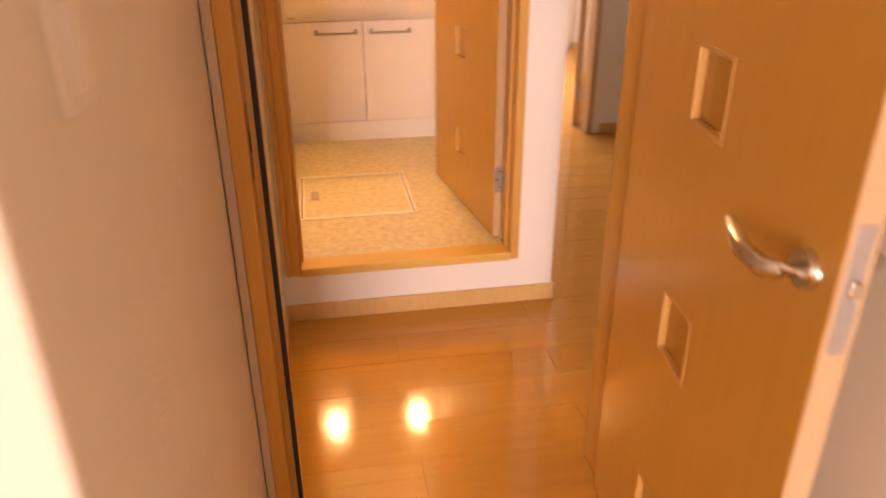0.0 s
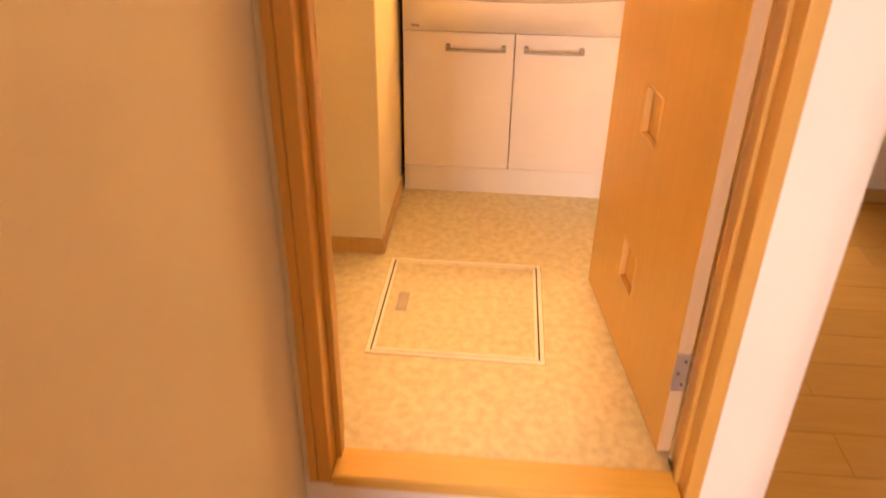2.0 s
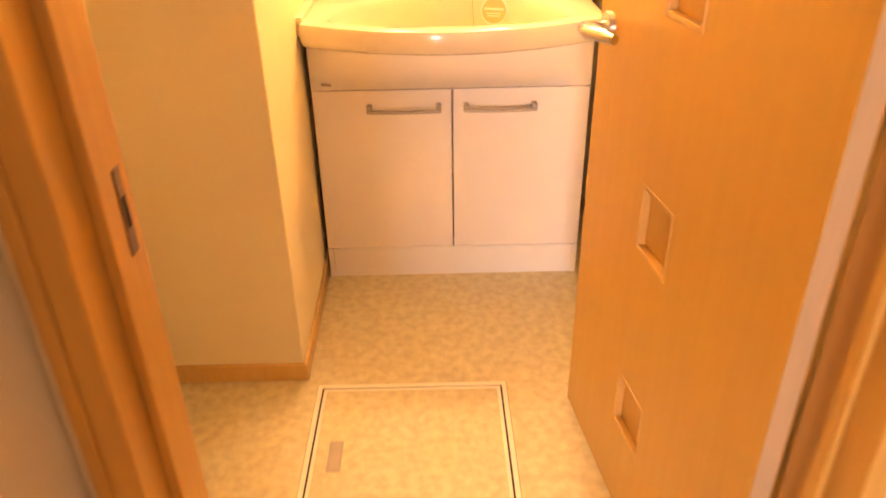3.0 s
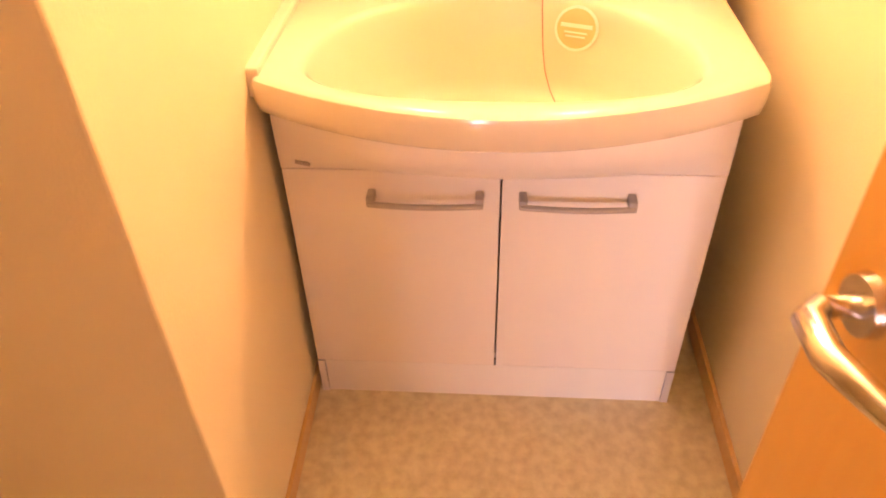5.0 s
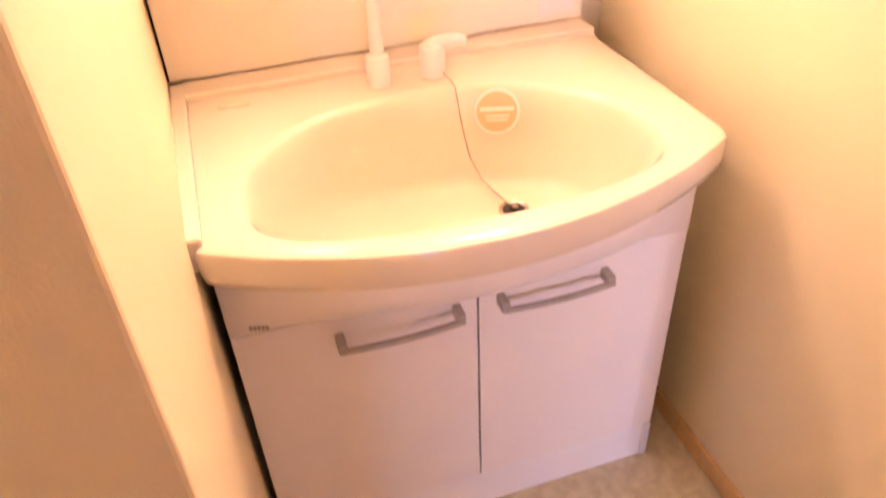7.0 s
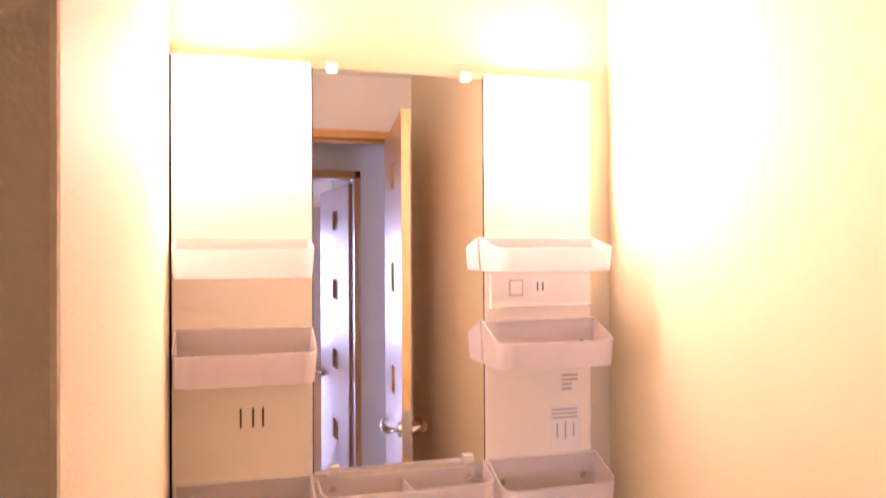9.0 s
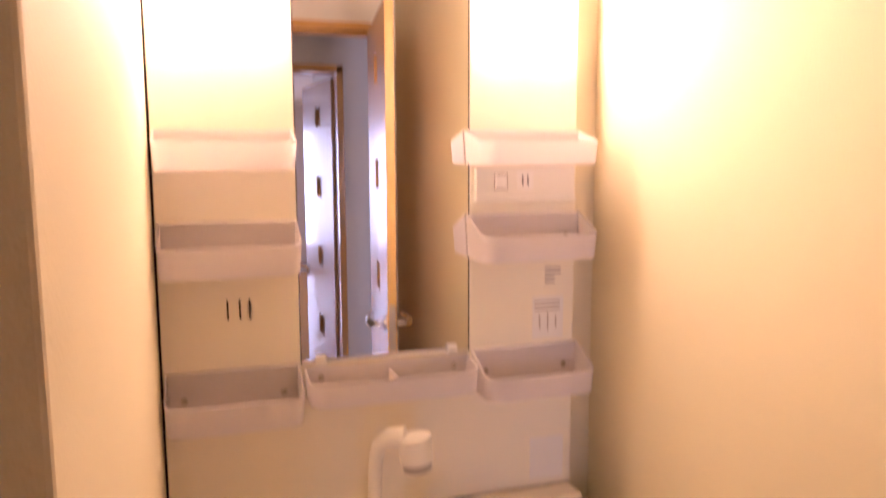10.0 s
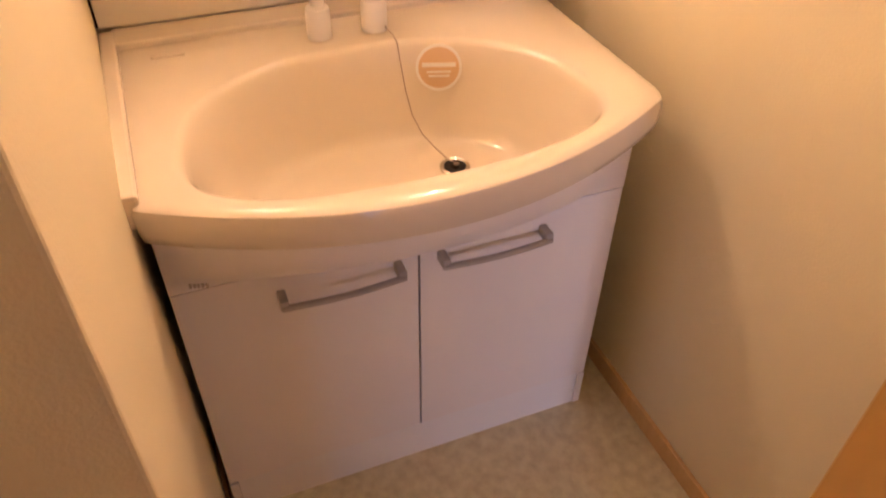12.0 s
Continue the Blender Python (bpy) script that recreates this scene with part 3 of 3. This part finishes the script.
# faucet and lever
fx, fy = -0.045, 0.340
bm = bmesh.new()
lathe(bm, (fx, fy, 0.775), [(0.0205, 0.0), (0.0205, 0.045), (0.019, 0.052), (0.012, 0.056)])
ft = thing("faucet", pose(CX, 3.31, FW), "ivory gooseneck faucet with a mixer lever on the basin", "faucet")
fa = part("base", bm, IVORY, ft, "ivory faucet base", True)
bm = bmesh.new()
sweep(bm, [(fx, fy, 0.82), (fx + 0.002, fy, 0.88), (fx + 0.004, fy - 0.002, 0.945), (fx + 0.010, fy - 0.008, 0.972), (fx + 0.026, fy - 0.018, 0.985), (fx + 0.05, fy - 0.03, 0.987)], [0.012, 0.012, 0.0125, 0.0145, 0.018, 0.021], 18)
part("neck", bm, IVORY, ft, "ivory bent neck", True)
bm = bmesh.new()
cyl(bm, (fx + 0.063, fy - 0.038, 0.993), (fx + 0.0672, fy - 0.0415, 0.948), 0.0300, 0.0285, 28)
bmesh.ops.bevel(bm, geom=[e for e in bm.edges if len(e.link_faces) == 2 and e.calc_face_angle() > 1.0], offset=0.006, segments=3, affect="EDGES")
sh = part("spray_head", bm, IVORY, ft, "ivory spray head", True)
bm = bmesh.new()
cyl(bm, (fx + 0.0672, fy - 0.0415, 0.9480), (fx + 0.0685, fy - 0.0425, 0.9345), 0.0268, 0.0245, 28)
part("spray_face", bm, GREY, sh, "grey spray face", True)
lx, ly = 0.052, 0.340
bm = bmesh.new()
lathe(bm, (lx, ly, 0.775), [(0.0225, 0.0), (0.0225, 0.044), (0.021, 0.054), (0.014, 0.059), (0.002, 0.060)])
lv = part("mixer_body", bm, IVORY, ft, "ivory mixer body", True)
bm = bmesh.new()
sweep(bm, [(lx - 0.005, ly, 0.830), (lx + 0.02, ly - 0.004, 0.834), (lx + 0.042, ly - 0.008, 0.836), (lx + 0.058, ly - 0.010, 0.833)], [0.011, 0.012, 0.011, 0.008], 14)
part("mixer_lever", bm, IVORY, lv, "ivory mixer lever", True)

# round orange badge on the back of the bowl
m = look((0.1356, 0.2468, 0.7310), (0.1375 - 0.31, 0.2525 - 0.92, 0.7295 + 0.25))
bm = bmesh.new()
cyl(bm, (0, 0, -0.001), (0, 0, 0.0010), 0.0400, 0.0400, 36)
bmesh.ops.transform(bm, matrix=Matrix.Translation((0, 0, 0)) @ m @ pose(0, 0, 0, 180, 0, 0), verts=bm.verts)
bd = part("badge", bm, STICKER, ba, "round sticker with a pale rim")
bm = bmesh.new()
cyl(bm, (0, 0, -0.0010), (0, 0, 0.0018), 0.0350, 0.0350, 36)
bmesh.ops.transform(bm, matrix=m @ pose(0, 0, 0, 180, 0, 0), verts=bm.verts)
part("badge_face", bm, GOLD, bd, "orange badge face with white lines")
for y, h, wd2 in ((0.005, 0.0036, 0.029), (-0.007, 0.0016, 0.021), (-0.014, 0.0016, 0.018)):
    bm = boxes((-wd2, y - h, 0.0017, wd2, y + h, 0.0023))
    bmesh.ops.transform(bm, matrix=m @ pose(0, 0, 0, 180, 0, 180), verts=bm.verts)
    part("badge_line", bm, STICKER, bd, "white unreadable line")
# low soap rest moulded on the deck
part("soap_rest", boxes((-0.318, 0.350, 0.772, -0.266, 0.3585, 0.7785), bevel=0.003), CERAMIC, ba, "low moulded soap rest", True)

# ---- mirror cabinet ----
PY = 3.78
mc = thing("mirror_cabinet", pose(0.225, PY, 0.985), "white mirror cabinet with side shelves and two lamps", "mirror cabinet")
PL, PR, PT = -0.4095, 0.384, 1.045
ML, MR, MB = -0.169, 0.157, 0.302
part("lower_panel", boxes((PL, 0.0, 0.0, PR, 0.046, MB - 0.012), bevel=0.002), PANEL, mc, "ivory splash panel")
part("side_column", boxes((PL, 0.0, MB - 0.010, ML - 0.002, 0.046, PT), bevel=0.002), PANEL, mc, "ivory shelf column")
part("side_column", boxes((MR + 0.002, 0.0, MB - 0.010, PR, 0.046, PT), bevel=0.002), PANEL, mc, "ivory shelf column")
part("mirror_back", boxes((ML, 0.012, MB - 0.010, MR, 0.046, PT - 0.004)), PANEL, mc)
part("mirror", boxes((ML, 0.004, MB, MR, 0.0105, PT - 0.008)), MIRROR, mc, "frameless mirror pane")
part("mirror_edge", boxes((MR, 0.003, MB, MR + 0.0018, 0.0105, PT - 0.008)), DARK, mc, "dark mirror edge")
part("mirror_edge", boxes((ML - 0.0014, 0.003, MB, ML, 0.0105, PT - 0.008)), DARK, mc, "dark mirror edge")
# Solid dark strip: the shade between cabinet and wall is put in as colour.
part("gap", boxes((PL - 0.004, 0.008, 0.0, PL - 0.0005, 0.045, PT)), DARK, mc, "near-black strip for the shade in the gap beside the wall")
for x, z in ((ML + 0.035, PT - 0.014), (MR - 0.035, PT - 0.014), (ML + 0.035, MB - 0.004), (MR - 0.035, MB - 0.004)):
    part("mirror_clip", boxes((x - 0.010, -0.004, z, x + 0.010, 0.005, z + 0.018), bevel=0.002), IVORY, mc, "small ivory mirror clip")
for xm in ((PL + ML) / 2, (MR + PR) / 2):
    bm = bmesh.new()
    box(bm, xm - 0.048, -0.048, 0.896, xm + 0.048, -0.0005, PT - 0.018, bevel=0.020, seg=5)
    lc = part("lamp_cover", bm, LAMP, mc, "glowing frosted lamp cover", True)
    bm = bmesh.new()
    lathe(bm, (0, 0, 0), [(0.02, 0.889), (0.034, 0.8905), (0.038, 0.8945), (0.01, 0.8955)])
    bmesh.ops.transform(bm, matrix=Matrix.Translation((xm, -0.021, 0)) @ Matrix.Diagonal((1, 0.36, 1, 1)), verts=bm.verts)
    part("lamp_base", bm, TRAY, lc, "ivory lamp holder", True)


def tray(x0, x1, z0, z1, depth, divider=False):
    drop = 0.012 if divider else 0.022 if z0 > 0.6 else 0.036
    bm = bmesh.new()
    r, n = 0.032, 8

    def outline(g, z):
        back = -0.0008 - (0.003 if g > 0.0025 and z > z0 + 0.002 else 0.0)
        pts = [(x0 + g, back), (x0 + g, -depth + r)]
        pts += [(x0 + r - (r - g) * math.cos(k * math.pi / 2 / n), -depth + r - (r - g) * math.sin(k * math.pi / 2 / n)) for k in range(1, n + 1)]
        pts += [(x1 - r + (r - g) * math.sin(k * math.pi / 2 / n), -depth + r - (r - g) * math.cos(k * math.pi / 2 / n)) for k in range(n + 1)]
        pts += [(x1 - g, back)]
        return [bm.verts.new((x, y, z - (drop * min(1.0, -y / (depth * 0.85)) if z > z0 + 0.02 else 0.0))) for x, y in pts]
    rings = [outline(0.004, z0), outline(0.0, z1), outline(0.003, z1 + 0.0005), outline(0.006, z0 + 0.004)]
    for a, b in zip(rings, rings[1:]):
        for i in range(len(a)):
            j = (i + 1) % len(a)
            bm.faces.new((a[i], a[j], b[j], b[i]))
    bm.faces.new(rings[0]), bm.faces.new(rings[-1][::-1])
    t = thing("shelf_tray", pose(0.225, PY, 0.985), "frosted white plastic tray clipped to the mirror cabinet" if not divider else "long divided frosted tray under the mirror", "tray", "mirror cabinet trays")
    part("shell", bm, TRAY, t, "", True)
    if divider:
        part("divider", boxes(((x0 + x1) / 2 - 0.0015, -depth + 0.006, z0 + 0.003, (x0 + x1) / 2 + 0.0015, -0.004, z1 - drop - 0.002)), TRAY, t)
    for x in (x0 + 0.03, x1 - 0.03):
        b2 = bmesh.new()
        cyl(b2, (x, -0.0012, z0 + 0.035), (x, -0.0042, z0 + 0.035), 0.0065, 0.006, 16)
        part("fixing", b2, GREY, t, "grey fixing button", True)


tray(PL + 0.004, ML - 0.006, 0.660, 0.729, 0.100)
tray(PL + 0.004, ML - 0.002, 0.484, 0.571, 0.100)
tray(PL + 0.004, ML - 0.004, 0.220, 0.306, 0.100)
tray(ML + 0.004, MR - 0.002, 0.240, 0.296, 0.085, True)
tray(MR - 0.010, PR + 0.006, 0.666, 0.731, 0.100)
tray(MR - 0.006, PR + 0.008, 0.487, 0.571, 0.100)
tray(MR + 0.004, PR + 0.008, 0.222, 0.304, 0.100)
for x in (-0.296, -0.275, -0.258):
    part("vent_slot", boxes((x - 0.0016, -0.0012, 0.396, x + 0.0016, 0.0005, 0.430)), DARK, mc, "narrow dark slot")
sf = part("switch_frame", boxes((0.2035, -0.0128, 0.6175, 0.2325, -0.0119, 0.6485)), INK, mc, "grey switch outline")
part("socket_frame", boxes((0.252, -0.0125, 0.617, 0.286, -0.0119, 0.653)), STICKER, mc, "white socket face")
so = part("socket_box", boxes((MR + 0.010, -0.012, 0.600, PR - 0.008, 0.0, 0.660), bevel=0.002), IVORY, mc, "ivory switch and socket strip")
part("ledge", boxes((MR + 0.008, -0.018, 0.594, PR - 0.006, 0.0, 0.601), bevel=0.002), IVORY, mc)
part("rocker", boxes((0.206, -0.0155, 0.620, 0.230, -0.0115, 0.646), bevel=0.0015), STICKER, so, "small white rocker")
for x in (0.262, 0.273):
    part("socket_slot", boxes((x, -0.0132, 0.626, x + 0.0025, -0.0123, 0.644)), DARK, so, "socket slot")
l1 = part("label", boxes((0.316, -0.0010, 0.418, 0.357, 0.0, 0.462)), PANEL, mc, "pale label with grey lines")
for k in range(4):
    part("label_line", boxes((0.319, -0.0016, 0.455 - 0.009 * k, 0.354 if k < 2 else 0.341, -0.0011, 0.459 - 0.009 * k)), INK, l1)
l2 = part("label", boxes((0.293, -0.0010, 0.314, 0.361, 0.0, 0.400)), STICKER, mc, "white label with small drawings")
for k in range(3):
    part("label_line", boxes((0.297, -0.0016, 0.388 - 0.008 * k, 0.353, -0.0011, 0.391 - 0.008 * k)), INK, l2)
for x, z0, z1 in ((0.307, 0.335, 0.362), (0.325, 0.330, 0.366), (0.343, 0.335, 0.360)):
    part("label_line", boxes((x, -0.0016, z0, x + 0.003, -0.0011, z1)), INK, l2)
part("label", boxes((0.291, -0.0010, 0.015, 0.366, 0.0, 0.104)), STICKER, mc, "plain white sticker")

# ---- floorboards, laid last ----
ROW, LEN = 0.1515, 0.94
meshes = {}


def plank(x0, x1, y0, y1):
    key = (round(x1 - x0, 3), round(y1 - y0, 3))
    if key not in meshes:
        bm = bmesh.new()
        g = 0.0004
        a, b = key
        box(bm, g, g, -0.0038, a - g, b - g, 0.0, bevel=0.0006, seg=1)
        meshes[key] = finish(bm, "plank", PLANK)
    ob = new("plank", meshes[key])
    ob.location = (x0, y0, 0)
    ob.parent = floor


def lay(xa, xb, ya, yb):
    k0, k1 = math.floor((ya - 1.757) / ROW), math.ceil((yb - 1.757) / ROW)
    for k in range(k0, k1):
        y0, y1 = max(ya, 1.757 + k * ROW), min(yb, 1.757 + (k + 1) * ROW)
        off = 0.633 if k % 2 == 0 else 0.16
        j0, j1 = math.floor((xa - off) / LEN), math.ceil((xb - off) / LEN)
        for j in range(j0, j1):
            x0, x1 = max(xa, off + j * LEN), min(xb, off + (j + 1) * LEN)
            if x1 - x0 > 0.01 and y1 - y0 > 0.01:
                plank(x0, x1, y0, y1)


lay(-0.20, 1.67, 1.09, 1.757 + ROW)
lay(0.748, 1.67, 1.757 + ROW, 1.757 + 9 * ROW)
lay(0.748, 3.0, 1.757 + 9 * ROW, 3.83)
lay(-0.16, 0.585, 0.955, 1.09)
lay(-2.0, 2.35, -1.2, 0.955)
bm = bmesh.new()
for k in range(34):
    for j in range(5):
        x, y = -2.0 + 0.87 * j, -1.2 - ROW * (k + 1)
        box(bm, x + 0.0004, y + 0.0008, -0.0038, x + 0.8696, y + ROW, 0.0)
rest = part("planks", bm, PLANK, floor)
tagged(rest, kind="stuff")
lay(0.86, 2.42, 3.83, 6.5)
